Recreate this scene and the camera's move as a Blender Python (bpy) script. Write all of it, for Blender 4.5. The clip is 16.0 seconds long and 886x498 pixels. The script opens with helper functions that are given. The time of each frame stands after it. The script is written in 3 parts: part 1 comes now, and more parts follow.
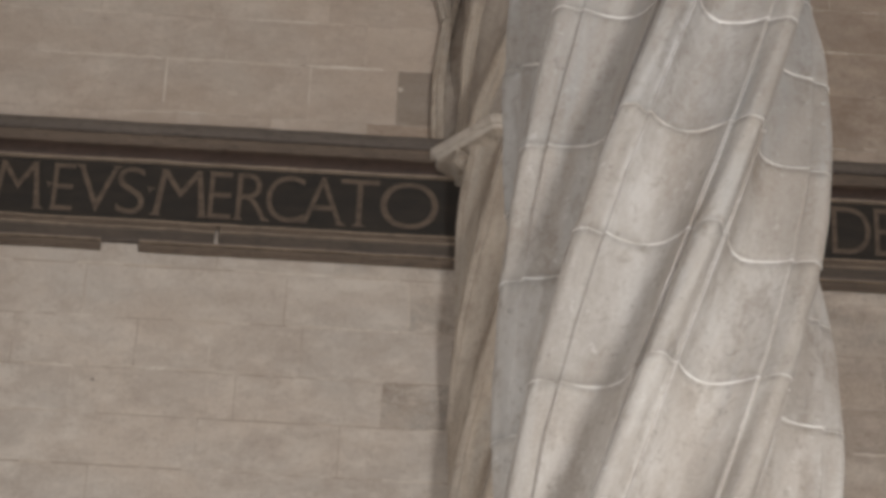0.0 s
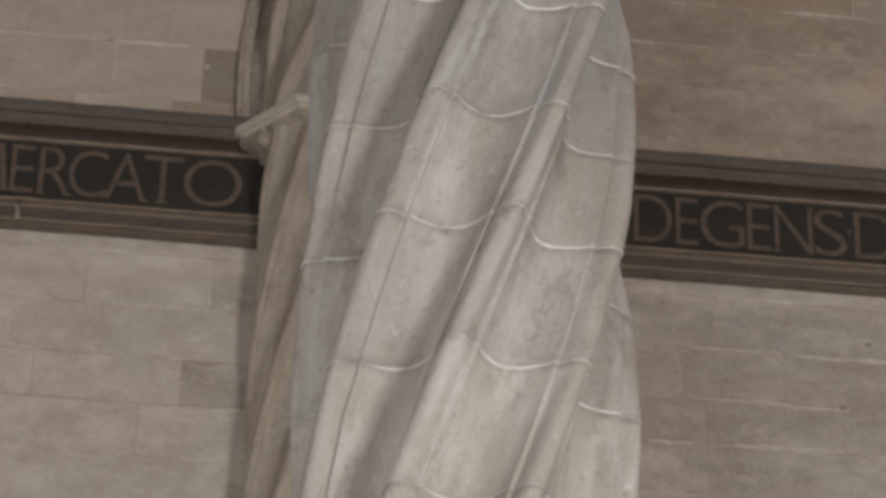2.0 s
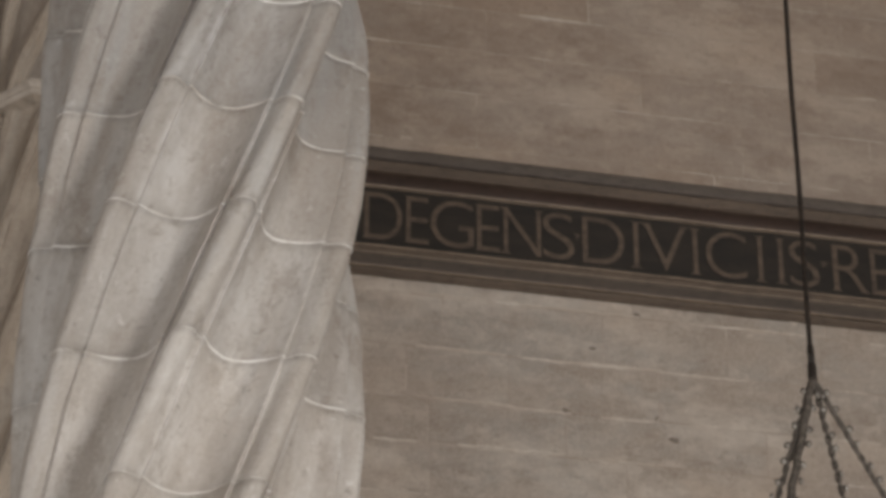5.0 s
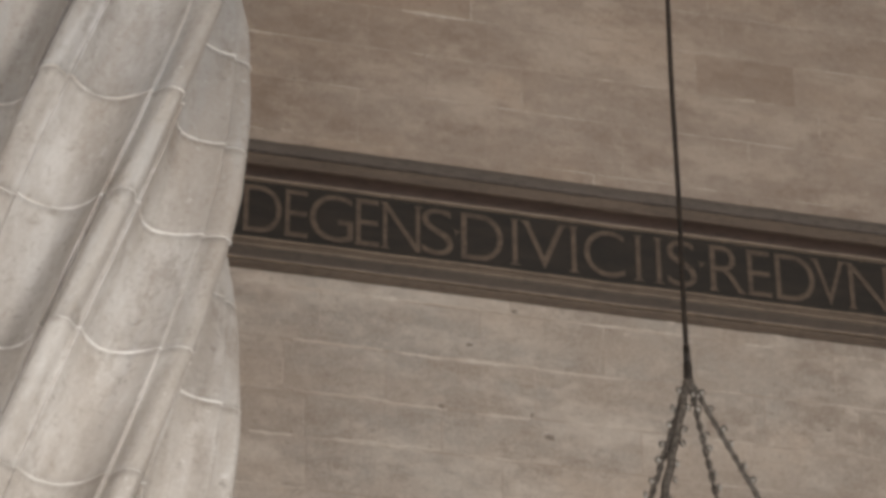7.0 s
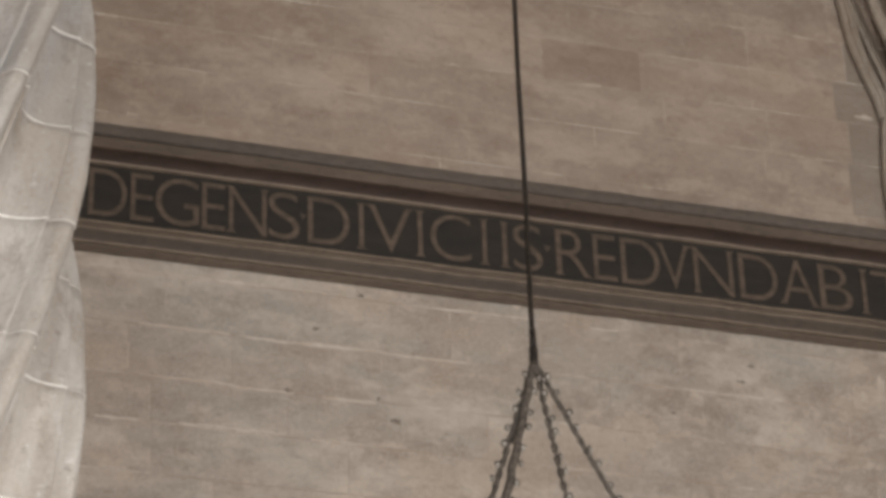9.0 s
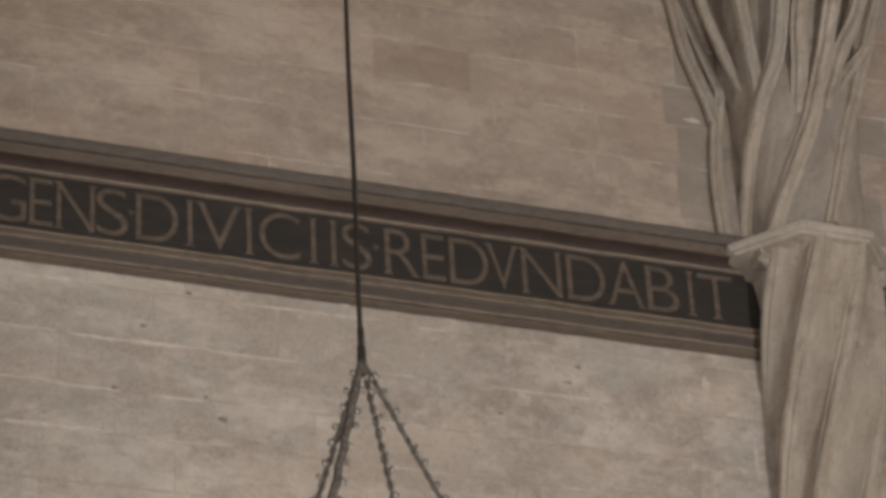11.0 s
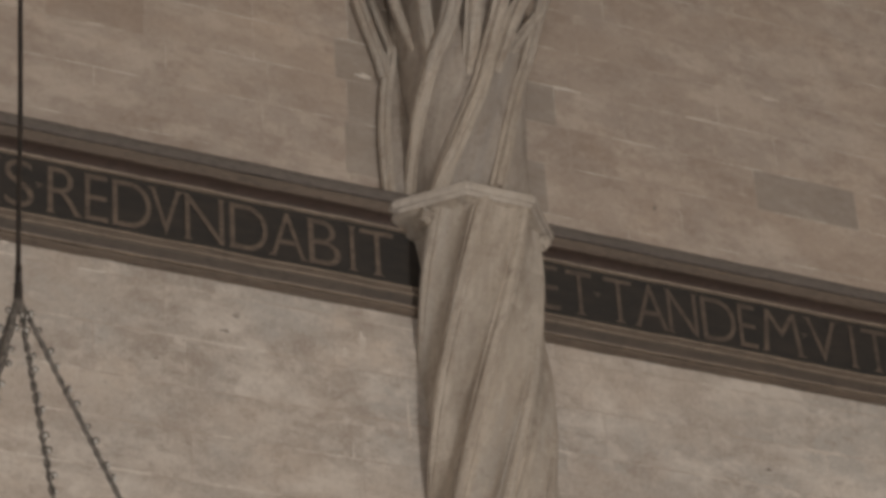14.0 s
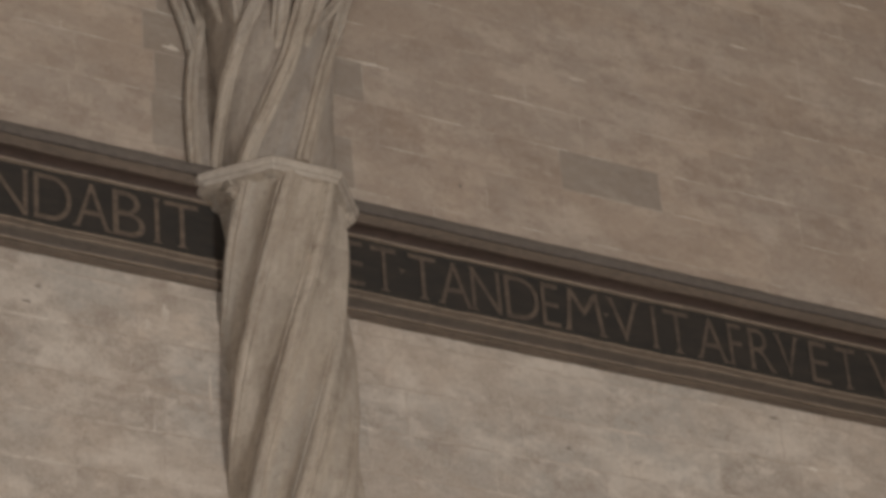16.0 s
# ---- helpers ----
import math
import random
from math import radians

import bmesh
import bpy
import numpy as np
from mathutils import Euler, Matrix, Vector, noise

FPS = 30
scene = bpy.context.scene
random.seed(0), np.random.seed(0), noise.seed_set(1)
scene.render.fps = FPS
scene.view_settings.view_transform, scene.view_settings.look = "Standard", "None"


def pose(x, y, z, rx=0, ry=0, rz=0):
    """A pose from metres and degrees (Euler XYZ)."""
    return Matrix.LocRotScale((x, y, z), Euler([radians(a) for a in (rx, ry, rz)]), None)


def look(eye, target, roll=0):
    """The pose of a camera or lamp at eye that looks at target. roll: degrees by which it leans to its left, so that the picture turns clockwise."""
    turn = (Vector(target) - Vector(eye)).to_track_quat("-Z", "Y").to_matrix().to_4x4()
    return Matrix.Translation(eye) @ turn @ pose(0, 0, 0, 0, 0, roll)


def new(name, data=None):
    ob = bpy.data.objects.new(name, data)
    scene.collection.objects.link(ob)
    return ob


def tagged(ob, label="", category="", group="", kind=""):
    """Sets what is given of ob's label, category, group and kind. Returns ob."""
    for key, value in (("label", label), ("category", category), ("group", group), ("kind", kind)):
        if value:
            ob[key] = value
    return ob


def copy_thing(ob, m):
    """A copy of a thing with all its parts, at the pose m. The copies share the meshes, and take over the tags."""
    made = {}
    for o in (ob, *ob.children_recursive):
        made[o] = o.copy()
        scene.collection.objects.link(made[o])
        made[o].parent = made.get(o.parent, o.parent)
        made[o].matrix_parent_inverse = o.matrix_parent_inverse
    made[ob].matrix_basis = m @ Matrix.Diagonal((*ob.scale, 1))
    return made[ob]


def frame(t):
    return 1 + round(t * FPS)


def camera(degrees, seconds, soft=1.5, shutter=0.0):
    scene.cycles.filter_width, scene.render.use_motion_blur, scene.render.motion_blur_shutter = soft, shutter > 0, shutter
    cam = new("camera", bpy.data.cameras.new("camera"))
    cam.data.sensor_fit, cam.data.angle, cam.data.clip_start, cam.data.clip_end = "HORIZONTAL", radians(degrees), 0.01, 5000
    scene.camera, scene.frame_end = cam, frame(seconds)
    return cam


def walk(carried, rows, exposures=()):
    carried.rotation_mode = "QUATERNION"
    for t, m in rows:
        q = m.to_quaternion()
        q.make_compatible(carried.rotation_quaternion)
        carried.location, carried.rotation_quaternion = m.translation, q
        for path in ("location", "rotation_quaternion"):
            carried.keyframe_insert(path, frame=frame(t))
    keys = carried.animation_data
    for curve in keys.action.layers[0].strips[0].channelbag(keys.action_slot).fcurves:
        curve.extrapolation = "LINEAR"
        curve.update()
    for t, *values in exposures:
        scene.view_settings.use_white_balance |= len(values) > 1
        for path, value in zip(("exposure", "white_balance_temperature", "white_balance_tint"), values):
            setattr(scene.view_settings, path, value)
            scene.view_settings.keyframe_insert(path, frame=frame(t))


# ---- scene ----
EYE = Vector((0.0, 0.0, 1.628))
cam = camera(16.2252, 16.0, soft=4.0)
# seconds, heading to the right of the wall's normal, tilt upwards, roll
TURNS = [(0.0, 1.078, 33.055, 2.605), (0.5, 2.106, 33.002, 2.216), (1.0, 3.117, 32.919, 1.959), (1.5, 4.208, 32.877, 1.777),
         (2.0, 5.420, 32.832, 1.542), (2.5, 6.510, 32.759, 1.258), (3.0, 7.631, 32.593, 0.964), (3.5, 8.625, 32.548, 0.543),
         (4.0, 9.679, 32.616, 0.301), (6.5, 13.278, 32.872, -0.086), (7.0, 14.004, 32.721, -0.332), (7.5, 14.848, 32.606, -0.631),
         (8.0, 15.793, 32.416, -1.115), (8.5, 16.575, 32.367, -1.607), (11.0, 21.078, 32.191, -3.531), (11.5, 22.144, 32.028, -3.569),
         (12.0, 23.278, 31.722, -3.700), (12.5, 24.763, 31.453, -3.786), (13.0, 26.020, 31.307, -3.729), (13.5, 27.103, 31.087, -3.821),
         (14.0, 28.270, 30.864, -4.177), (14.5, 29.268, 30.613, -4.442), (15.0, 30.311, 30.325, -4.868), (15.5, 31.251, 30.145, -4.946),
         (16.0, 32.384, 30.119, -5.223)]


def aim(heading, tilt):
    h, e = radians(heading), radians(tilt)
    return EYE + Vector((math.sin(h) * math.cos(e), math.cos(h) * math.cos(e), math.sin(e)))


walk(cam, [(t, look(EYE, aim(h, e), r)) for t, h, e, r in TURNS],
     [(0.0, 0.15, 6360, 10), (1.5, -0.01, 6370, 10), (2.5, -0.15, 6380, 10), (4.0, -0.17, 6420, 10), (6.5, 0.12, 6430, 10), (8.5, 0.29, 6460, 10), (11.0, 0.23, 6450, 10), (13.0, 0.14, 6470, 10), (16.0, 0.10, 6590, 10)])

# ---- world and light ----
WALL_Y = 14.203                      # inner face of the inscribed wall
SOUTH_Y, WEST_X, EAST_X, TOP_Z = -7.18, -13.5, 22.1, 16.0
world = bpy.data.worlds.new("world")
scene.world = world
world.use_nodes = True
wn = world.node_tree.nodes
sky = wn.new("ShaderNodeTexSky")
sky.sky_type, sky.sun_disc, sky.sun_elevation, sky.sun_rotation = "NISHITA", False, radians(40), radians(150)
world.node_tree.links.new(sky.outputs[0], wn["Background"].inputs[0])
wn["Background"].inputs[1].default_value = 0.05
# openings of the south and east walls: centre along the wall, half width, sill, head, watts
COOL, WARM = (1.0, 0.985, 0.97), (1.0, 0.965, 0.925)
SOUTH_WINDOWS = [(-9.9, 1.5, 1.5, 7.0, 260, WARM), (-2.8, 1.5, 1.5, 7.0, 480, COOL), (3.2, 1.5, 1.5, 7.0, 60, COOL), (9.0, 1.5, 1.5, 7.0, 1480, WARM), (18.2, 1.5, 1.5, 7.0, 110, WARM)]
WEST_WINDOWS = [(8.5, 1.5, 1.5, 7.0, 300, WARM)]
EAST_WINDOWS = [(3.5, 1.4, 1.5, 7.0, 20, WARM)]


def window_lamp(place, target, width, height, watts, tone):
    data = bpy.data.lights.new("window_light", "AREA")
    data.shape, data.size, data.size_y, data.energy, data.color = "RECTANGLE", width, height, watts, tone
    lamp = new("window_light", data)
    lamp.matrix_world = look(place, target)
    return lamp


for cx, hw, z0, z1, watts, tone in SOUTH_WINDOWS:
    window_lamp((cx, SOUTH_Y - 0.05, (z0 + z1) / 2), (cx, SOUTH_Y + 5, (z0 + z1) / 2), 2 * hw, z1 - z0, watts, tone)
for cy, hw, z0, z1, watts, tone in WEST_WINDOWS:
    window_lamp((WEST_X - 0.05, cy, (z0 + z1) / 2), (WEST_X + 5, cy, (z0 + z1) / 2), 2 * hw, z1 - z0, watts, tone)
for cy, hw, z0, z1, watts, tone in EAST_WINDOWS:
    window_lamp((EAST_X + 0.05, cy, (z0 + z1) / 2), (EAST_X - 5, cy, (z0 + z1) / 2), 2 * hw, z1 - z0, watts, tone)


# ---- materials ----
def material(name, roughness=0.85, metallic=0.0):
    m = bpy.data.materials.new(name)
    m.use_nodes = True
    b = m.node_tree.nodes["Principled BSDF"]
    b.inputs["Roughness"].default_value, b.inputs["Metallic"].default_value = roughness, metallic
    return m, m.node_tree, b


def add_noise(nt, scale, detail=4.0, rough=0.6, stretch=(1, 1, 1), shift=False, helix=0.0):
    """Noise at real size; shift moves it for each object, helix winds it round the z axis by degrees for each metre."""
    geo, mapping, tex = nt.nodes.new("ShaderNodeNewGeometry"), nt.nodes.new("ShaderNodeMapping"), nt.nodes.new("ShaderNodeTexNoise")
    mapping.inputs["Scale"].default_value = stretch
    if helix:
        where, part, wind, turn = (nt.nodes.new("ShaderNode" + n) for n in ("TexCoord", "SeparateXYZ", "Math", "VectorRotate"))
        wind.operation, turn.rotation_type = "MULTIPLY", "Z_AXIS"
        wind.inputs[1].default_value = -radians(helix)
        nt.links.new(where.outputs["Object"], part.inputs[0])
        nt.links.new(part.outputs["Z"], wind.inputs[0])
        nt.links.new(where.outputs["Object"], turn.inputs["Vector"])
        nt.links.new(wind.outputs[0], turn.inputs["Angle"])
        nt.links.new(turn.outputs[0], mapping.inputs["Vector"])
    else:
        nt.links.new(geo.outputs["Position"], mapping.inputs["Vector"])
    if shift:
        info, mul = nt.nodes.new("ShaderNodeObjectInfo"), nt.nodes.new("ShaderNodeMath")
        mul.operation = "MULTIPLY"
        mul.inputs[1].default_value = 37.0
        nt.links.new(info.outputs["Random"], mul.inputs[0])
        nt.links.new(mul.outputs[0], mapping.inputs["Location"])
    nt.links.new(mapping.outputs[0], tex.inputs["Vector"])
    tex.inputs["Scale"].default_value, tex.inputs["Detail"].default_value, tex.inputs["Roughness"].default_value = scale, detail, rough
    return tex.outputs["Fac"]


def ramp(nt, fac, lo, hi, flip=False):
    r = nt.nodes.new("ShaderNodeMapRange")
    r.inputs["From Min"].default_value, r.inputs["From Max"].default_value = lo, hi
    if flip:
        r.inputs["To Min"].default_value, r.inputs["To Max"].default_value = 1.0, 0.0
    nt.links.new(fac, r.inputs["Value"])
    return r.outputs[0]


def mix(nt, fac, a, b, kind="MIX", amount=1.0):
    m = nt.nodes.new("ShaderNodeMix")
    m.data_type, m.blend_type = "RGBA", kind
    if amount != 1.0:
        k = nt.nodes.new("ShaderNodeMath")
        k.operation = "MULTIPLY"
        k.inputs[1].default_value = amount
        nt.links.new(fac, k.inputs[0])
        fac = k.outputs[0]
    nt.links.new(fac, m.inputs[0])
    for sock, v in ((m.inputs[6], a), (m.inputs[7], b)):
        if isinstance(v, tuple):
            sock.default_value = (*v, 1.0)
        else:
            nt.links.new(v, sock)
    return m.outputs[2]


def relief(nt, bsdf, layers):
    """layers: (height socket, strength, distance), chained."""
    last = None
    for h, strength, distance in layers:
        b = nt.nodes.new("ShaderNodeBump")
        b.inputs["Strength"].default_value, b.inputs["Distance"].default_value = strength, distance
        nt.links.new(h, b.inputs["Height"])
        if last:
            nt.links.new(last, b.inputs["Normal"])
        last = b.outputs[0]
    nt.links.new(last, bsdf.inputs["Normal"])


def stone(name, base, dark, pale, cool, stain=0.5, spread=0.3, stretch=(1, 1, 1), depth=1.0, k=1.0, helix=0.0):
    """Old limestone: broad stains, cooler and paler patches, streaks, grain and pitting."""
    m, nt, b = material(name, 0.88)

    def grain(scale, detail, rough, scaled=(1, 1, 1), shift=False):
        return add_noise(nt, scale, detail, rough, scaled, shift, helix)

    info = nt.nodes.new("ShaderNodeObjectInfo")
    col = mix(nt, info.outputs["Random"], base, tuple(0.5 * (x + y) for x, y in zip(base, dark)), amount=2 * spread)
    col = mix(nt, ramp(nt, grain(1.1, 5, 0.6, stretch), 0.43, 0.57), col, cool, amount=0.85 * k)
    col = mix(nt, ramp(nt, grain(2.3, 6, 0.65, stretch), 0.49, 0.57), col, tuple(0.5 * (x + y) for x, y in zip(dark, cool)), amount=0.55 * k)
    col = mix(nt, ramp(nt, grain(4.2, 7, 0.72, stretch), 0.49, 0.63), col, dark, amount=stain * k)
    col = mix(nt, ramp(nt, grain(4.6, 6, 0.72, stretch, True), 0.51, 0.64), col, pale, amount=0.55 * k)
    col = mix(nt, ramp(nt, grain(8, 6, 0.68, stretch), 0.52, 0.62), col, dark, amount=0.32 * k)
    col = mix(nt, ramp(nt, grain(10, 6, 0.68, stretch), 0.53, 0.66), col, pale, amount=0.3 * k)
    if k < 0.8:
        # dressed stone: brown stains and grey washes that run with the flutes, specks, chalky flakes
        col = mix(nt, ramp(nt, grain(2.6, 6, 0.65, (1.5, 1.5, 0.6), True), 0.50, 0.66), col, pale, amount=0.42)
        col = mix(nt, ramp(nt, grain(1.7, 6, 0.68, (1.5, 1.5, 0.30)), 0.51, 0.60), col, tuple(0.55 * x + 0.45 * y for x, y in zip(dark, base)), amount=0.75)
        col = mix(nt, ramp(nt, grain(3.1, 6, 0.66, (1.6, 1.6, 0.22)), 0.53, 0.63), col, tuple(c * t for c, t in zip(cool, (0.98, 1.01, 1.045))), amount=0.55)
        col = mix(nt, ramp(nt, grain(6.5, 7, 0.74, (1.2, 1.2, 0.6)), 0.55, 0.63), col, dark, amount=0.55)
        col = mix(nt, ramp(nt, grain(19, 7, 0.78), 0.60, 0.67), col, tuple(0.7 * c for c in dark), amount=0.55)
        col = mix(nt, ramp(nt, grain(23, 6, 0.75), 0.61, 0.69), col, pale, amount=0.6)
    else:
        # courses: long clouds of grime and worn plaster
        col = mix(nt, ramp(nt, grain(0.9, 6, 0.66, (0.55, 1, 1.7)), 0.50, 0.62), col, tuple(0.5 * (x + y) for x, y in zip(dark, base)), amount=0.62)
        col = mix(nt, ramp(nt, grain(1.6, 6, 0.70, (0.6, 1, 1.5)), 0.53, 0.64), col, pale, amount=0.50)
        col = mix(nt, ramp(nt, grain(15, 7, 0.78, (0.7, 1, 1.2)), 0.60, 0.68), col, tuple(0.75 * c for c in dark), amount=0.5)
    streak = tuple(a * c for a, c in zip(stretch, (0.45, 1, 2.0)))
    col = mix(nt, ramp(nt, grain(8, 6, 0.7, streak), 0.56, 0.66), col, dark, amount=0.22)
    col = mix(nt, ramp(nt, grain(28, 5, 0.7), 0.57, 0.67), col, dark, amount=0.45)
    fine = grain(95, 4, 0.7)
    col = mix(nt, ramp(nt, fine, 0.44, 0.62), col, pale, amount=0.34 * k * k)
    col = mix(nt, ramp(nt, grain(60, 5, 0.75), 0.54, 0.66), col, dark, amount=0.4 * k)
    nt.links.new(col, b.inputs["Base Color"])
    relief(nt, b, [(grain(7, 6, 0.62, stretch), 0.55 * depth, 0.03), (grain(34, 5, 0.68), 0.4 * depth, 0.007), (fine, 0.2, 0.002)])
    return m


WALL_LOW = stone("lower_ashlar", (0.565, 0.478, 0.398), (0.30, 0.24, 0.193), (0.71, 0.64, 0.565), (0.40, 0.37, 0.335), 0.7, 0.45, (0.8, 1, 1.1), 1.1, 1.05)
WALL_HIGH = stone("upper_ashlar", (0.49, 0.392, 0.31), (0.275, 0.208, 0.163), (0.575, 0.49, 0.41), (0.405, 0.345, 0.295), 0.7, 0.6, (0.72, 1, 1.15), 1.0, 0.92)
WALL_BROWN = stone("brown_ashlar", (0.45, 0.353, 0.278), (0.25, 0.185, 0.142), (0.48, 0.395, 0.32), (0.35, 0.285, 0.235), 0.6, 0.3, (0.72, 1, 1.15), 1.0, 0.85)
# the next two hold the left wall's stronger light in their paler colour
WALL_HIGH_LIT = stone("pale_lit_upper_ashlar", (0.585, 0.495, 0.415), (0.37, 0.295, 0.238), (0.68, 0.60, 0.525), (0.51, 0.455, 0.40), 0.6, 0.6, (0.8, 1, 1.1), 1.0, 0.85)
WALL_LEFT_LIT = stone("pale_grey_lit_ashlar", (0.63, 0.55, 0.475), (0.40, 0.33, 0.275), (0.73, 0.67, 0.60), (0.52, 0.475, 0.43), 0.6, 0.22, (0.8, 1, 1.1), 1.0, 0.95)
WALL_GREY = stone("grey_ashlar", (0.335, 0.28, 0.23), (0.25, 0.20, 0.16), (0.42, 0.365, 0.31), (0.33, 0.285, 0.245), 0.6, 0.1, (0.65, 1, 1.4))
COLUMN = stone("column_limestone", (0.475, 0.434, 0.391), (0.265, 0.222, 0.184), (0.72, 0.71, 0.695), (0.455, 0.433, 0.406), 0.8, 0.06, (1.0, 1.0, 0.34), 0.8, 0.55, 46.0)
# column stone lightened and darkened: light falling off upwards, plus a greyer hue
COLUMN_PALE_LIT = stone("whitish_lit_column_limestone", (0.555, 0.512, 0.466), (0.32, 0.272, 0.228), (0.84, 0.83, 0.81), (0.535, 0.508, 0.475), 0.8, 0.06, (1.0, 1.0, 0.34), 0.8, 0.58, 46.0)
COLUMN_GREY_SHADED = stone("greyer_shaded_column_limestone", (0.415, 0.384, 0.351), (0.24, 0.204, 0.172), (0.63, 0.63, 0.63), (0.405, 0.392, 0.376), 0.8, 0.06, (1.0, 1.0, 0.34), 0.8, 0.55, 46.0)
RESPOND = stone("respond_limestone", (0.465, 0.395, 0.32), (0.24, 0.19, 0.148), (0.62, 0.55, 0.47), (0.39, 0.345, 0.295), 0.8, 0.06, (1.3, 1.3, 0.4), 1.3, 0.78, 46.0)
# worn stone, with the highlight of the abacus rim painted in as a paler tone
ABACUS_LIT = stone("lit_abacus_limestone", (0.54, 0.475, 0.40), (0.30, 0.245, 0.20), (0.66, 0.60, 0.53), (0.47, 0.42, 0.37), 0.7, 0.05, (1.3, 1.3, 0.8), 1.3, 0.8)
SPRINGER = stone("springer_limestone", (0.375, 0.318, 0.263), (0.21, 0.17, 0.138), (0.50, 0.44, 0.38), (0.33, 0.292, 0.256), 0.8, 0.06, (1.6, 1.6, 0.5), 1.4, 0.78, 46.0)
CHIP = stone("dark_pitted_stone", (0.28, 0.235, 0.195), (0.14, 0.115, 0.095), (0.34, 0.29, 0.25), (0.22, 0.19, 0.16), 0.6, 0.1)


def mortar_like(name, pale, dull, lo, hi):
    m, nt, b = material(name, 0.9)
    col = mix(nt, ramp(nt, add_noise(nt, 2.6, 4, 0.7), lo, hi), dull, pale)
    col = mix(nt, ramp(nt, add_noise(nt, 40, 3, 0.6), 0.4, 0.7), col, dull, amount=0.5)
    nt.links.new(col, b.inputs["Base Color"])
    relief(nt, b, [(add_noise(nt, 60, 4, 0.6), 0.4, 0.004)])
    return m


MORTAR = mortar_like("wall_mortar", (0.70, 0.645, 0.575), (0.42, 0.35, 0.29), 0.47, 0.62)
PATCH = mortar_like("pale_mortar_patch", (0.74, 0.69, 0.625), (0.56, 0.49, 0.42), 0.42, 0.62)
COLUMN_MORTAR = mortar_like("column_mortar", (0.90, 0.885, 0.86), (0.64, 0.60, 0.545), 0.34, 0.52)


def painted(name, base, worn, fade=0.5, rough=0.6, scale=9):
    m, nt, b = material(name, rough)
    col = mix(nt, ramp(nt, add_noise(nt, scale, 5, 0.7, (0.5, 1, 2)), 0.42, 0.75), base, worn, amount=fade)
    col = mix(nt, ramp(nt, add_noise(nt, 60, 4, 0.7), 0.45, 0.8), col, worn, amount=0.35)
    col = mix(nt, ramp(nt, add_noise(nt, 24, 6, 0.75, (0.7, 1, 1.4)), 0.50, 0.66), col, tuple(0.72 * c for c in worn), amount=0.55)
    col = mix(nt, ramp(nt, add_noise(nt, 17, 6, 0.75, (0.5, 1, 1.6)), 0.56, 0.70), col, tuple(min(1.0, 1.45 * c) for c in base), amount=0.5)
    nt.links.new(col, b.inputs["Base Color"])
    relief(nt, b, [(add_noise(nt, 30, 4, 0.6), 0.3, 0.004)])
    return m


DARK_PANEL = painted("dark_painted_panel", (0.0205, 0.0185, 0.016), (0.050, 0.038, 0.030), 0.8, 0.7, 6)
LETTER = painted("dull_gilt_letter", (0.158, 0.118, 0.088), (0.055, 0.042, 0.034), 0.9, 0.6, 11)
LETTER_FADED = painted("faded_gilt_letter", (0.138, 0.103, 0.078), (0.050, 0.039, 0.032), 1.0, 0.6, 9)
GILT = painted("worn_gilt_fillet", (0.31, 0.245, 0.185), (0.14, 0.107, 0.082), 0.7, 0.6, 7)
UMBER = painted("dark_umber_cove", (0.105, 0.079, 0.060), (0.055, 0.043, 0.034), 0.7, 0.6, 5)
RED = painted("oxblood_cavetto", (0.090, 0.060, 0.049), (0.052, 0.038, 0.031), 0.6, 0.6, 5)
OCHRE = painted("umber_moulding", (0.155, 0.116, 0.086), (0.08, 0.060, 0.047), 0.7, 0.6, 5)
DUST = painted("dusty_grey_fascia", (0.150, 0.127, 0.110), (0.090, 0.075, 0.065), 0.6, 0.85, 4)
BROWN = painted("dusty_brown_moulding", (0.148, 0.110, 0.083), (0.085, 0.065, 0.050), 0.6, 0.75, 4)
FLOOR_M = stone("floor_marble", (0.42, 0.36, 0.30), (0.2, 0.16, 0.14), (0.55, 0.5, 0.45), (0.4, 0.35, 0.3), 0.5)
PLASTER = stone("plain_ashlar", (0.46, 0.39, 0.32), (0.27, 0.21, 0.165), (0.55, 0.49, 0.42), (0.42, 0.38, 0.33), 0.5)
IRON, _nt, _b = material("dark_iron", 0.55, 0.6)
_c = mix(_nt, ramp(_nt, add_noise(_nt, 45, 4, 0.6), 0.4, 0.7), (0.035, 0.03, 0.027), (0.075, 0.058, 0.046))
_nt.links.new(_c, _b.inputs["Base Color"])
CHAIN_M, _nt, _b = material("dusty_chain_metal", 0.5, 0.4)
_c = mix(_nt, ramp(_nt, add_noise(_nt, 45, 4, 0.6), 0.4, 0.7), (0.09, 0.078, 0.067), (0.24, 0.212, 0.184))
_nt.links.new(_c, _b.inputs["Base Color"])
BEAD_M, _nt, _b = material("pale_glass_bead", 0.15)
_c = mix(_nt, ramp(_nt, add_noise(_nt, 30, 2, 0.5), 0.4, 0.7), (0.55, 0.52, 0.47), (0.3, 0.27, 0.24))
_nt.links.new(_c, _b.inputs["Base Color"])


# ---- building helpers ----
def mesh_of(name, verts, faces, mat, smooth=False):
    me = bpy.data.meshes.new(name)
    me.from_pydata(verts, [], faces)
    me.materials.append(mat)
    if smooth:
        me.polygons.foreach_set("use_smooth", [True] * len(faces))
    me.update()
    return me


def child(name, me, parent, m=None, label=""):
    ob = new(name, me)
    ob.parent = parent
    if m is not None:
        ob.matrix_basis = m
    if label:
        tagged(ob, label)
    return ob


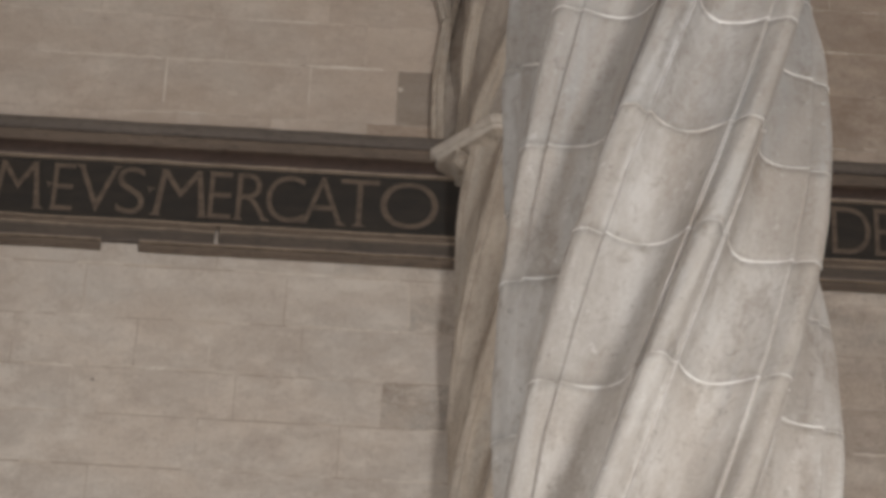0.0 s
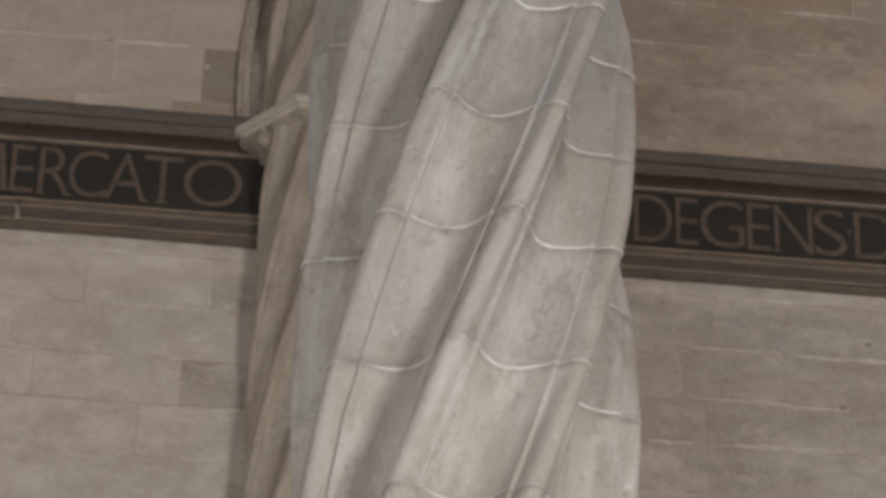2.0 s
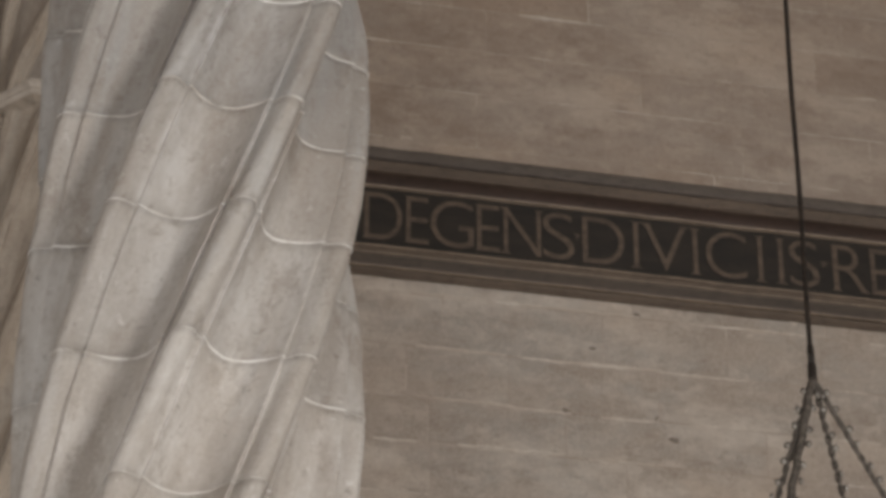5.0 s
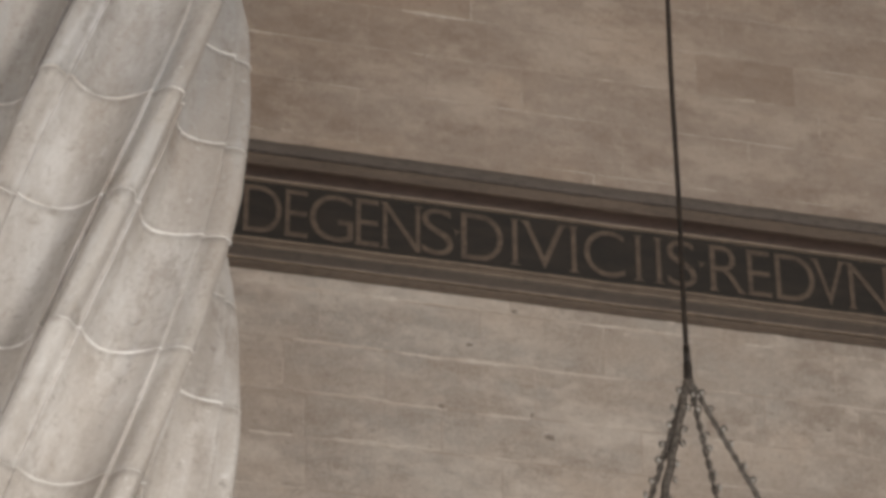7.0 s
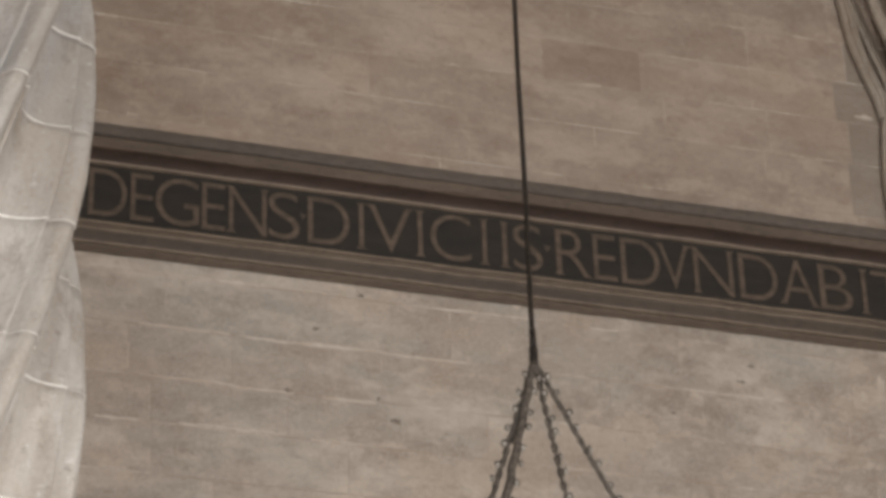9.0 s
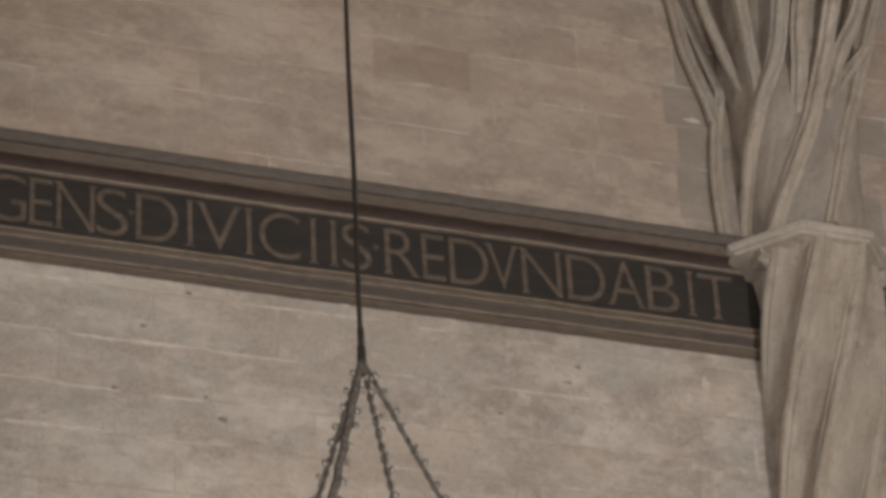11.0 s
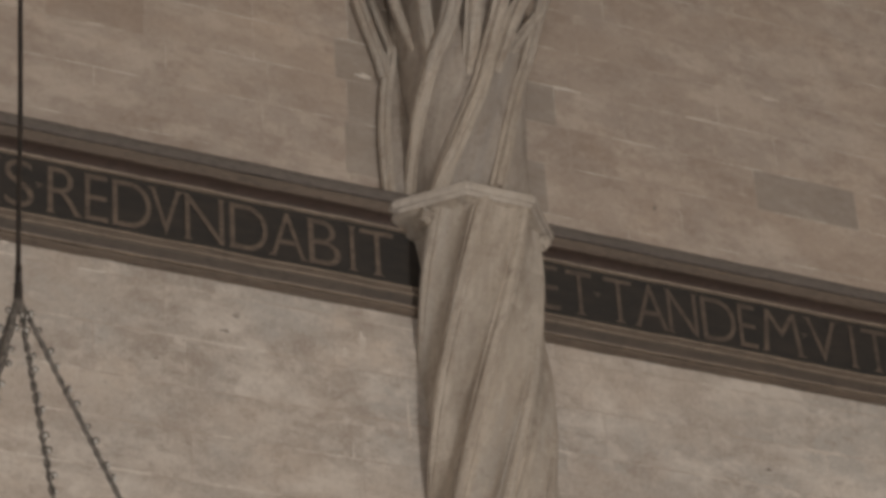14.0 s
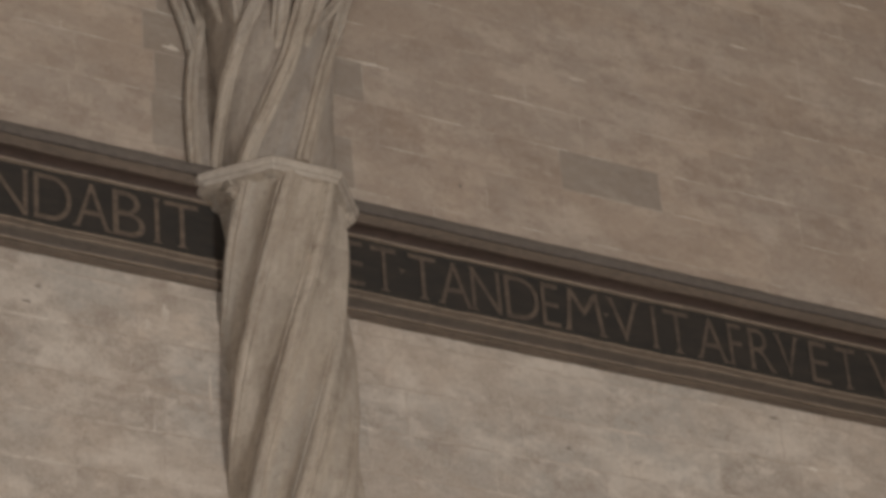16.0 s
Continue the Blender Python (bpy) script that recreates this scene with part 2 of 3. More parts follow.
def box(x0, x1, y0, y1, z0, z1):
    v = [(x, y, z) for z in (z0, z1) for y in (y0, y1) for x in (x0, x1)]
    f = [(0, 2, 3, 1), (4, 5, 7, 6), (0, 1, 5, 4), (2, 6, 7, 3), (0, 4, 6, 2), (1, 3, 7, 5)]
    return v, f


def join(pieces):
    verts, faces = [], []
    for v, f in pieces:
        n = len(verts)
        verts += v
        faces += [tuple(i + n for i in q) for q in f]
    return verts, faces


def wall_with_holes(u0, u1, z0, z1, holes, put):
    """Boxes that leave the holes (u0, u1, z0, z1) open; put(a, b, c, d) makes a box."""
    out, u = [], u0
    for a, b, c, d in sorted(holes):
        out += [put(u, a, z0, z1), put(a, b, z0, c), put(a, b, d, z1)]
        u = b
    return join(out + [put(u, u1, z0, z1)])


# ---- the hall ----
floor = new("floor", mesh_of("floor", *box(WEST_X - 0.8, EAST_X + 0.8, SOUTH_Y - 0.8, WALL_Y + 0.8, -0.3, 0.0), FLOOR_M))
tagged(floor, "worn brown and cream stone floor of the hall", "floor", kind="structure")
ceiling = new("ceiling", mesh_of("ceiling", *box(WEST_X - 0.8, EAST_X + 0.8, SOUTH_Y - 0.8, WALL_Y + 0.8, TOP_Z, TOP_Z + 0.3), PLASTER))
tagged(ceiling, "plain pale stone ceiling over the hall", "ceiling", kind="structure")
CORE = 0.002                       # depth of the open joints behind the stone faces
wall_north = new("wall_north", mesh_of("wall_north", *box(WEST_X, EAST_X, WALL_Y + CORE, WALL_Y + 0.8, 0.0, TOP_Z), MORTAR))
tagged(wall_north, "tan ashlar stone wall with pale mortar joints", "wall", kind="structure")
v, f = wall_with_holes(SOUTH_Y - 0.8, WALL_Y + 0.8, 0.0, TOP_Z, [(c - h, c + h, a, b) for c, h, a, b, *_ in WEST_WINDOWS],
                       lambda a, b, c, d: box(WEST_X - 0.8, WEST_X, a, b, c, d))
tagged(new("wall_west", mesh_of("wall_west", v, f, PLASTER)), "plain tan ashlar end wall with a window opening", "wall", kind="structure")
v, f = wall_with_holes(WEST_X, EAST_X, 0.0, TOP_Z, [(c - h, c + h, a, b) for c, h, a, b, *_ in SOUTH_WINDOWS],
                       lambda a, b, c, d: box(a, b, SOUTH_Y - 0.8, SOUTH_Y, c, d))
tagged(new("wall_south", mesh_of("wall_south", v, f, PLASTER)), "plain tan ashlar wall with tall window openings", "wall", kind="structure")
v, f = wall_with_holes(SOUTH_Y - 0.8, WALL_Y + 0.8, 0.0, TOP_Z, [(c - h, c + h, a, b) for c, h, a, b, *_ in EAST_WINDOWS],
                       lambda a, b, c, d: box(EAST_X, EAST_X + 0.8, a, b, c, d))
tagged(new("wall_east", mesh_of("wall_east", v, f, PLASTER)), "plain tan ashlar wall with a tall window opening", "wall", kind="structure")


# ---- twisted shafts ----
FLUTE = 0.30                       # depth of the flutes as a share of the radius
LOBES, TWIST = 8, 46.0             # ridges round a shaft, degrees of turn for each metre of height
# half of one lobe: degrees from the crest of the roll, share of the radius; roll, quirk, fillet, hollow flute
SECTION = ((0.0, 1.0), (1.6, 0.997), (2.8, 0.985), (3.7, 0.964), (4.5, 0.938), (5.2, 0.908), (5.8, 0.886), (6.3, 0.882), (6.7, 0.893), (7.1, 0.900), (7.7, 0.897), (8.2, 0.874),
           (8.8, 0.850), (10.5, 0.805), (13.5, 0.755), (17.5, 0.716), (22.5, 0.70))


def lobe_profile(depth):
    """Radii (as a share of the outer radius) over one lobe, closer together on the roll and its fillets."""
    half = [0.0, 0.8, 1.6, 2.2, 2.8, 3.3, 3.7, 4.1, 4.5, 4.9, 5.3, 5.7, 6.0, 6.3, 6.7, 7.1, 7.5, 7.9, 8.3, 8.8, 9.6, 10.6, 11.8, 13.2, 14.8, 16.6, 18.6, 20.5]
    at = [-22.5] + [-d for d in half[:0:-1]] + half
    r = np.interp(np.abs(at), [p[0] for p in SECTION], [p[1] for p in SECTION])
    # the quirk beside the roll is cut deeper on one side than on the other, where mortar fills it
    r = [q - 0.012 * max(0.0, 1 - abs(a + 5.9) / 1.3) + 0.010 * max(0.0, 1 - abs(a - 6.0) / 1.0) for a, q in zip(at, r)]
    return [(a, 1.0 - (1.0 - q) * depth / 0.30) for a, q in zip(at, r)]


def shaft_piece(radius, z0, z1, depth, rows=7, cap=True, chip=0.0, seed=0):
    """Part of a twisted shaft between two heights; the twist follows the height above z = 0."""
    prof = lobe_profile(depth)
    n = len(prof) * LOBES
    verts, faces = [], []
    for k in range(rows + 1):
        z = z0 + (z1 - z0) * k / rows
        for lobe in range(LOBES):
            for a, r in prof:
                ang = radians(a + 360.0 / LOBES * lobe + TWIST * z)
                rr = radius * r
                if chip:
                    p = Vector((math.sin(ang) * radius * 6, math.cos(ang) * radius * 6, z * 3.5 + seed * 0.37))
                    rr += chip * (noise.noise(p) + 0.5 * noise.noise(p * 2.7))
                verts.append((rr * math.sin(ang), -rr * math.cos(ang), z))
    for k in range(rows):
        for i in range(n):
            j = (i + 1) % n
            faces.append((k * n + i, k * n + j, (k + 1) * n + j, (k + 1) * n + i))
    if cap:
        faces += [tuple(range(n))[::-1], tuple(range(rows * n, rows * n + n))]
    return verts, faces


def column_levels(seen, step, z0, z1):
    levels = list(seen)
    while levels[0] - step > z0 + 0.1:
        levels.insert(0, levels[0] - step)
    levels.insert(0, z0)
    while levels[-1] + step < z1 - 0.1:
        levels.append(levels[-1] + step)
    return levels + [z1]


def mortar_ring(radius, z, depth, chip, seed):
    """Pointing mortar round a bed joint: a smear that is thickest in the flutes and thin over the rolls."""
    prof, verts = lobe_profile(depth), []
    n = len(prof) * LOBES
    for k in (-1.0, -0.6, 0.6, 1.0):
        for lobe in range(LOBES):
            for a, r in prof:
                p = Vector((lobe * 3.1 + a * 0.12, seed * 5.3, 0.0))
                hollow = min(1.0, max(0.0, (abs(a) - 6.0) / 4.0))
                half = 0.0006 + (0.0037 * hollow + 0.0004) * max(0.15, 0.75 + 1.3 * noise.noise(p))
                zz = z + k * half + 0.002 * noise.noise(p * 1.7)
                ang = radians(a + 360.0 / LOBES * lobe + TWIST * z)
                q = Vector((math.sin(ang) * radius * 6, math.cos(ang) * radius * 6, z * 3.5 + seed * 0.37))
                rr = radius * r + chip * (noise.noise(q) + 0.5 * noise.noise(q * 2.7)) + (0.0022 if abs(k) < 0.9 else -0.0025)
                verts.append((rr * math.sin(ang), -rr * math.cos(ang), zz))
    faces = [(k * n + i, k * n + (i + 1) % n, (k + 1) * n + (i + 1) % n, (k + 1) * n + i) for k in range(3) for i in range(n)]
    return verts, faces


def twisted_column(x, y, radius, phase):
    col = new("column")
    col.matrix_basis = pose(x, y, 0, 0, 0, phase)
    base = []
    for r, za, zb in ((0.70, 0.0, 0.25), (0.62, 0.25, 0.45), (0.53, 0.45, 0.6)):
        ring = [(r * math.sin(radians(22.5 + 45 * k)), -r * math.cos(radians(22.5 + 45 * k))) for k in range(8)]
        vs = [(a, b, z) for z in (za, zb) for a, b in ring]
        base.append((vs, [tuple(range(8))[::-1], tuple(range(8, 16))] + [(i, (i + 1) % 8, 8 + (i + 1) % 8, 8 + i) for i in range(8)]))
    child("base", mesh_of("base", *join(base), COLUMN), col, label="stepped octagonal stone base")
    levels = column_levels((4.86, 5.26, 5.66, 6.067, 6.43, 6.82), 0.39, 0.6, TOP_Z)
    for k, (a, b) in enumerate(zip(levels, levels[1:])):
        near = 4.5 < a < 7.6
        v, f = shaft_piece(radius, a + 0.0015, b - 0.0015, FLUTE, 12 if near else 4, chip=0.0055 if near else 0.0, seed=k)
        # low drums painted brighter, high drums dimmer, for the light's fall with height
        child("drum", mesh_of("drum", v, f, COLUMN_PALE_LIT if a < 5.5 else COLUMN_GREY_SHADED if a > 6.3 else COLUMN, True), col)
        if k:
            v, f = mortar_ring(radius, a, FLUTE, 0.0055 if near else 0.0, k)
            child("mortar_joint", mesh_of("mortar_joint", v, f, COLUMN_MORTAR, True), col)
    return tagged(col, "pale grey limestone column with spirally twisted flutes", "column")


twisted_column(0.74, 7.06, 0.458, -9.3 - TWIST * 5.66)


# ---- wall shafts with their capitals and the springing ribs ----
CAP_TOP = 11.45
HEX = [(-0.57, 0.14), (-0.555, -0.05), (-0.25, -0.405), (0.215, -0.40), (0.52, -0.05), (0.53, 0.14)]


def slab(levels):
    """A loft of the abacus outline: (height, scale) rows from below upwards."""
    n = len(HEX)
    v = [(x * s, y * s, z) for z, s in levels for x, y in HEX]
    f = [(k * n + i, k * n + (i + 1) % n, (k + 1) * n + (i + 1) % n, (k + 1) * n + i) for k in range(len(levels) - 1) for i in range(n)]
    m = (len(levels) - 1) * n
    return v, f + [tuple(range(n))[::-1], tuple(range(m, m + n))]


def tube(points, width, sides=8):
    """A round bar along points."""
    return sweep(points, [(math.cos(2 * math.pi * s / sides) * width, math.sin(2 * math.pi * s / sides) * width) for s in range(sides)])


def rib(points, width):
    """A vault rib along points: a blunt nose between two hollows and side fillets."""
    half = ((0.0, 1.0), (0.34, 0.93), (0.50, 0.70), (0.56, 0.42), (0.98, 0.26), (1.0, 0.05), (0.9, -0.6))
    return sweep(points, [(x * width, y * width) for x, y in half] + [(-x * width, y * width) for x, y in half[:0:-1]], True)


def sweep(points, section, outwards=False):
    """A closed section (sideways, up) carried along points; outwards turns its top away from the z axis."""
    verts, faces, n = [], [], len(section)
    for k, p in enumerate(points):
        a, b = points[max(0, k - 1)], points[min(len(points) - 1, k + 1)]
        t = (Vector(b) - Vector(a)).normalized()
        out = Vector((p[0], p[1] - 0.12, 0.0)) if outwards else Vector((0, -1, 0))
        side = t.cross(out).normalized()
        up = side.cross(t).normalized()
        verts += [tuple(Vector(p) + side * x + up * y) for x, y in section]
    for k in range(len(points) - 1):
        for s in range(n):
            faces.append((k * n + s, k * n + (s + 1) % n, (k + 1) * n + (s + 1) % n, (k + 1) * n + s))
    m = (len(points) - 1) * n
    return verts, faces + [tuple(range(n))[::-1], tuple(range(m, m + n))]


def wall_shaft():
    top = new("wall_shaft")
    levels = column_levels((9.72, 10.03, 10.34, 10.66, 10.98), 0.34, 0.6, 11.375)
    for k, (a, b) in enumerate(zip(levels, levels[1:])):
        near = a > 8.6
        v, f = shaft_piece(0.405, a, b, 0.16, 9 if near else 3, cap=False, chip=0.008, seed=60)
        child("drum", mesh_of("drum", v, f, RESPOND, True), top)
    v, f = slab([(0.0, 1.25), (0.35, 1.25), (0.45, 1.05), (0.6, 1.0)])
    child("base", mesh_of("base", v, f, RESPOND), top, label="stepped polygonal stone base")
    pieces = [slab([(z - 0.05, k) for z, k in ((11.05, 0.30), (11.24, 0.50), (11.30, 0.60), (11.335, 0.74), (11.345, 0.72), (11.385, 0.78), (11.40, 0.86), (11.41, 0.93))])]
    abacus = slab([(z - 0.05, k) for z, k in ((11.411, 0.93), (11.43, 0.965), (11.434, 1.0), (11.448, 1.015), (11.476, 1.015), (11.484, 0.985), (11.50, 0.955))])
    for bx, by, bz, br in ((-0.40, -0.17, 11.285, 0.04), (0.40, -0.14, 11.285, 0.04)):
        vs = []
        for i in range(7):
            for j in range(10):
                la, lo = math.pi * (i / 6 - 0.5), 2 * math.pi * j / 10
                k = br * (1 + 0.7 * noise.noise(Vector((bx * 9 + math.cos(lo), i * 0.8, math.sin(lo)))))
                vs.append((bx + k * math.cos(la) * math.cos(lo), by + k * math.cos(la) * math.sin(lo), bz + 1.25 * k * math.sin(la)))
        pieces.append((vs, [(i * 10 + j, i * 10 + (j + 1) % 10, (i + 1) * 10 + (j + 1) % 10, (i + 1) * 10 + j) for i in range(6) for j in range(10)]))
    child("capital", mesh_of("capital", *join(pieces), RESPOND), top, label="half-hexagonal moulded stone capital")
    child("abacus", mesh_of("abacus", *abacus, ABACUS_LIT), top, label="worn slab on the capital, paler for the light on its rim")
    core = []
    for k in range(11):
        z = CAP_TOP + 0.001 + 2.2 * k / 10
        r = 0.366 + 0.185 * max(0.0, z - 11.98) ** 1.5 - 0.16 * max(0.0, z - 12.3) ** 1.2
        core += [((r + 0.006 * noise.noise(Vector((i * 0.9, k * 0.7, 3.0)))) * math.sin(2 * math.pi * i / 40), -r * math.cos(2 * math.pi * i / 40), z) for i in range(40)]
    fc = [(k * 40 + i, k * 40 + (i + 1) % 40, (k + 1) * 40 + (i + 1) % 40, (k + 1) * 40 + i) for k in range(10) for i in range(40)]
    # the wall side of the springer, filled up to the wall rib
    rim = ((-0.53, CAP_TOP + 0.001), (-0.545, 11.7), (-0.55, 12.0), (-0.505, 12.40), (-0.44, 12.70), (-0.38, 13.0))
    fill = [(x, y, z) for xa, z in rim for x, y in ((xa, 0.11), (xa, 0.068), (xa + 0.06, 0.055), (-0.12, 0.01), (-0.12, 0.11))]
    ff = [(k * 5 + i, k * 5 + (i + 1) % 5, k * 5 + 5 + (i + 1) % 5, k * 5 + 5 + i) for k in range(5) for i in range(5)] + [(4, 3, 2, 1, 0), (25, 26, 27, 28, 29)]
    v, f = join([(core, fc + [tuple(range(40))[::-1], tuple(range(400, 440))]), (fill, ff)])
    child("springer", mesh_of("springer", v, f, SPRINGER, True), top, label="rough stone springer between the ribs")

    def flare(a, z):
        """A point of the springing surface: degrees round the axis, height."""
        r = 0.372 + 0.185 * max(0.0, z - 11.98) ** 1.5
        return Vector((r * math.sin(radians(a)), -r * math.cos(radians(a)), z))

    # ribs that climb round the springer and fan out, and those that leave it higher up: half width, then degrees and height on their way
    for width, way in ((0.056, ((-104, CAP_TOP - 0.004), (-92, 11.80), (-76, 12.05), (-55, 12.35), (-37, 12.56), (-28, 12.78), (-22, 13.2), (-18, 16.05))),
                       (0.056, ((-60, CAP_TOP - 0.004), (-49, 11.62), (-30, 11.89), (-11, 12.20), (-3, 12.44), (5, 12.72), (12, 13.2), (16, 16.05))),
                       (0.050, ((-4, CAP_TOP - 0.004), (3, 11.6), (19, 11.98), (33, 12.28), (44, 12.6), (54, 13.2), (60, 16.05))),
                       (0.048, ((-60, 12.28), (-56, 12.42), (-53, 12.62), (-52, 12.82), (-51, 13.3), (-50, 16.05))),
                       (0.052, ((-24, 12.20), (-21, 12.32), (-17.6, 12.55), (-16, 12.78), (-6, 13.3), (0, 16.05))),
                       (0.054, ((6, 12.26), (9, 12.38), (12, 12.52), (18, 12.72), (31, 12.95), (36, 13.4), (40, 16.05))),
                       (0.042, ((24, 12.45), (33, 12.60), (46, 12.80), (62, 13.1), (74, 13.6), (80, 16.05))),
                       (0.036, ((-74, 12.50), (-75, 12.66), (-76, 12.85), (-78, 13.3), (-80, 16.05)))):
        pts = []
        for (a0, za), (a1, zb) in zip(way, way[1:]):
            steps = max(4, int((zb - za) / 0.07))
            pts += [flare(a0 + (a1 - a0) * q / steps, za + (zb - za) * q / steps) for q in range(steps)]
        if way[0][1] > 12.0:
            for q in range(8):
                pts[q] = pts[q] + Vector((-pts[q].x, -pts[q].y, 0.0)).normalized() * 0.075 * (1 - q / 8)
        pts.append(flare(*way[-1]))
        for _ in range(3):
            pts = [pts[0]] + [(p + 2 * q + r) / 4 for p, q, r in zip(pts, pts[1:], pts[2:])] + [pts[-1]]
        child("vault_rib", mesh_of("vault_rib", *rib([tuple(p + Vector((0.012 * noise.noise(p * 3.0), 0.006 * noise.noise(p * 5.0), 0.0))) for p in pts], width), RESPOND), top)
    # the wall ribs beside the springer: along the wall, height
    for width, way in ((0.042, ((-0.515, CAP_TOP - 0.004), (-0.530, 11.7), (-0.535, 12.0), (-0.49, 12.40), (-0.42, 12.72), (-0.37, 13.0), (-0.34, 13.5), (-0.3, 16.05))),
                       (0.045, ((-0.50, 12.40), (-0.52, 12.52), (-0.59, 12.73), (-0.66, 12.94), (-0.69, 13.28), (-1.05, 14.4), (-1.5, 16.05))),
                       (0.036, ((-0.44, 12.60), (-0.47, 12.72), (-0.53, 12.90), (-0.60, 13.12), (-0.82, 13.9), (-1.2, 16.05)))):
        pts = []
        for (xa, za), (xb, zb) in zip(way, way[1:]):
            steps = max(4, int((zb - za) / 0.08))
            pts += [Vector((xa + (xb - xa) * q / steps, 0.065, za + (zb - za) * q / steps)) for q in range(steps)]
        pts.append(Vector((way[-1][0], 0.065, way[-1][1])))
        for _ in range(3):
            pts = [pts[0]] + [(p + 2 * q + r) / 4 for p, q, r in zip(pts, pts[1:], pts[2:])] + [pts[-1]]
        child("wall_rib", mesh_of("wall_rib", *rib([tuple(p) for p in pts], width), RESPOND), top)
    return tagged(top, "weathered tan stone wall shaft, twisted, with moulded capital", "column", "wall shafts")


shaft_one = wall_shaft()
shaft_one.matrix_basis = pose(0.735, WALL_Y - 0.10, 0)
copy_thing(shaft_one, pose(7.80, WALL_Y - 0.10, 0))

# ---- the inscribed frieze ----
# profile strips: name, material, label, (projection from the wall, height) from below upwards
STRIPS = [
    ("lower_fillet", OCHRE, "worn brown lower fillet", [(0.000, 10.740), (0.022, 10.742), (0.024, 10.750), (0.034, 10.753), (0.037, 10.772), (0.031, 10.779)]),
    ("pale_fillet", GILT, "thin pale worn fillet", [(0.036, 10.780), (0.048, 10.781), (0.049, 10.791), (0.036, 10.793)]),
    ("lower_cove", UMBER, "dark umber hollow moulding", [(0.018, 10.794), (0.008, 10.804), (0.016, 10.822), (0.032, 10.842), (0.044, 10.856), (0.047, 10.863)]),
    ("ochre_fillet", GILT, "thin worn ochre fillet", [(0.046, 10.863), (0.057, 10.864), (0.058, 10.874), (0.044, 10.876)]),
    ("lower_band", OCHRE, "umber painted moulding", [(0.026, 10.878), (0.026, 10.884), (0.040, 10.888), (0.042, 10.908), (0.040, 10.911)]),
    ("gilt_edge", GILT, "thin worn gilt edge", [(0.040, 10.912), (0.049, 10.913), (0.049, 10.924), (0.034, 10.927)]),
    ("panel", DARK_PANEL, "near-black painted inscription panel", [(0.020, 10.924), (0.020, 11.322)]),
    ("gilt_edge", GILT, "thin worn gilt edge", [(0.028, 11.310), (0.040, 11.314), (0.041, 11.326), (0.030, 11.332)]),
    ("cavetto", RED, "dark oxblood hollow moulding", [(0.018, 11.334), (0.024, 11.344), (0.040, 11.356), (0.064, 11.366), (0.096, 11.372)]),
    ("ochre_fillet", OCHRE, "thin worn ochre fillet", [(0.098, 11.373), (0.106, 11.374), (0.107, 11.381), (0.100, 11.384)]),
    ("brown_ovolo", BROWN, "dusty brown rounded moulding", [(0.098, 11.386), (0.104, 11.396), (0.114, 11.414), (0.119, 11.432), (0.112, 11.440)]),
    ("fascia", DUST, "dusty grey crowning fascia", [(0.116, 11.443), (0.126, 11.447), (0.130, 11.485), (0.124, 11.512), (0.108, 11.530), (0.0, 11.575)]),
]


def strip(points, x0, x1):
    """A moulding run along the wall, closed at its back."""
    rng = random.Random(round(x0 * 10) + len(points))
    xs = [x0]
    while xs[-1] + 0.3 < x1:
        xs.append(xs[-1] + rng.uniform(0.09, 0.22))
    xs.append(x1)
    prof = [(-CORE - 0.01, points[0][1])] + list(points) + [(-CORE - 0.01, points[-1][1])]
    n = len(prof)
    v, f = [], []
    for x in xs:
        dz, dy = rng.uniform(-0.0028, 0.0028), rng.uniform(-0.003, 0.003)
        v += [(x, WALL_Y - p - (dy if 0 < i < n - 1 else 0), z + (dz if 0 < i < n - 1 else 0)) for i, (p, z) in enumerate(prof)]
    for k in range(len(xs) - 1):
        for i in range(n):
            j = (i + 1) % n
            f.append((k * n + i, k * n + j, (k + 1) * n + j, (k + 1) * n + i))
    m = (len(xs) - 1) * n
    return v, f + [tuple(range(n)), tuple(range(m, m + n))[::-1]]


letter_meshes = {}


def letter_mesh(ch):
    """A letter of the built-in font, thinned, with small serifs, in a unit box: its width and height are 1."""
    if ch in letter_meshes:
        return letter_meshes[ch]
    cu = bpy.data.curves.new("letter", "FONT")
    cu.body, cu.size, cu.offset, cu.resolution_u = ch, 1.0, -0.010, 6
    tmp = new("letter", cu)
    bpy.context.view_layer.update()
    me = bpy.data.meshes.new_from_object(tmp.evaluated_get(bpy.context.evaluated_depsgraph_get()))
    bpy.data.objects.remove(tmp)
    co = np.array([v.co[:2] for v in me.vertices])
    lo, hi = co.min(0), co.max(0)
    size = hi - lo
    verts = [((v.co.x - lo[0]) / size[0], 0.0, (v.co.y - lo[1]) / size[1]) for v in me.vertices]
    faces = [tuple(p.vertices) for p in me.polygons]
    bpy.data.meshes.remove(me)
    letter_meshes[ch] = (verts, faces)
    return letter_meshes[ch]


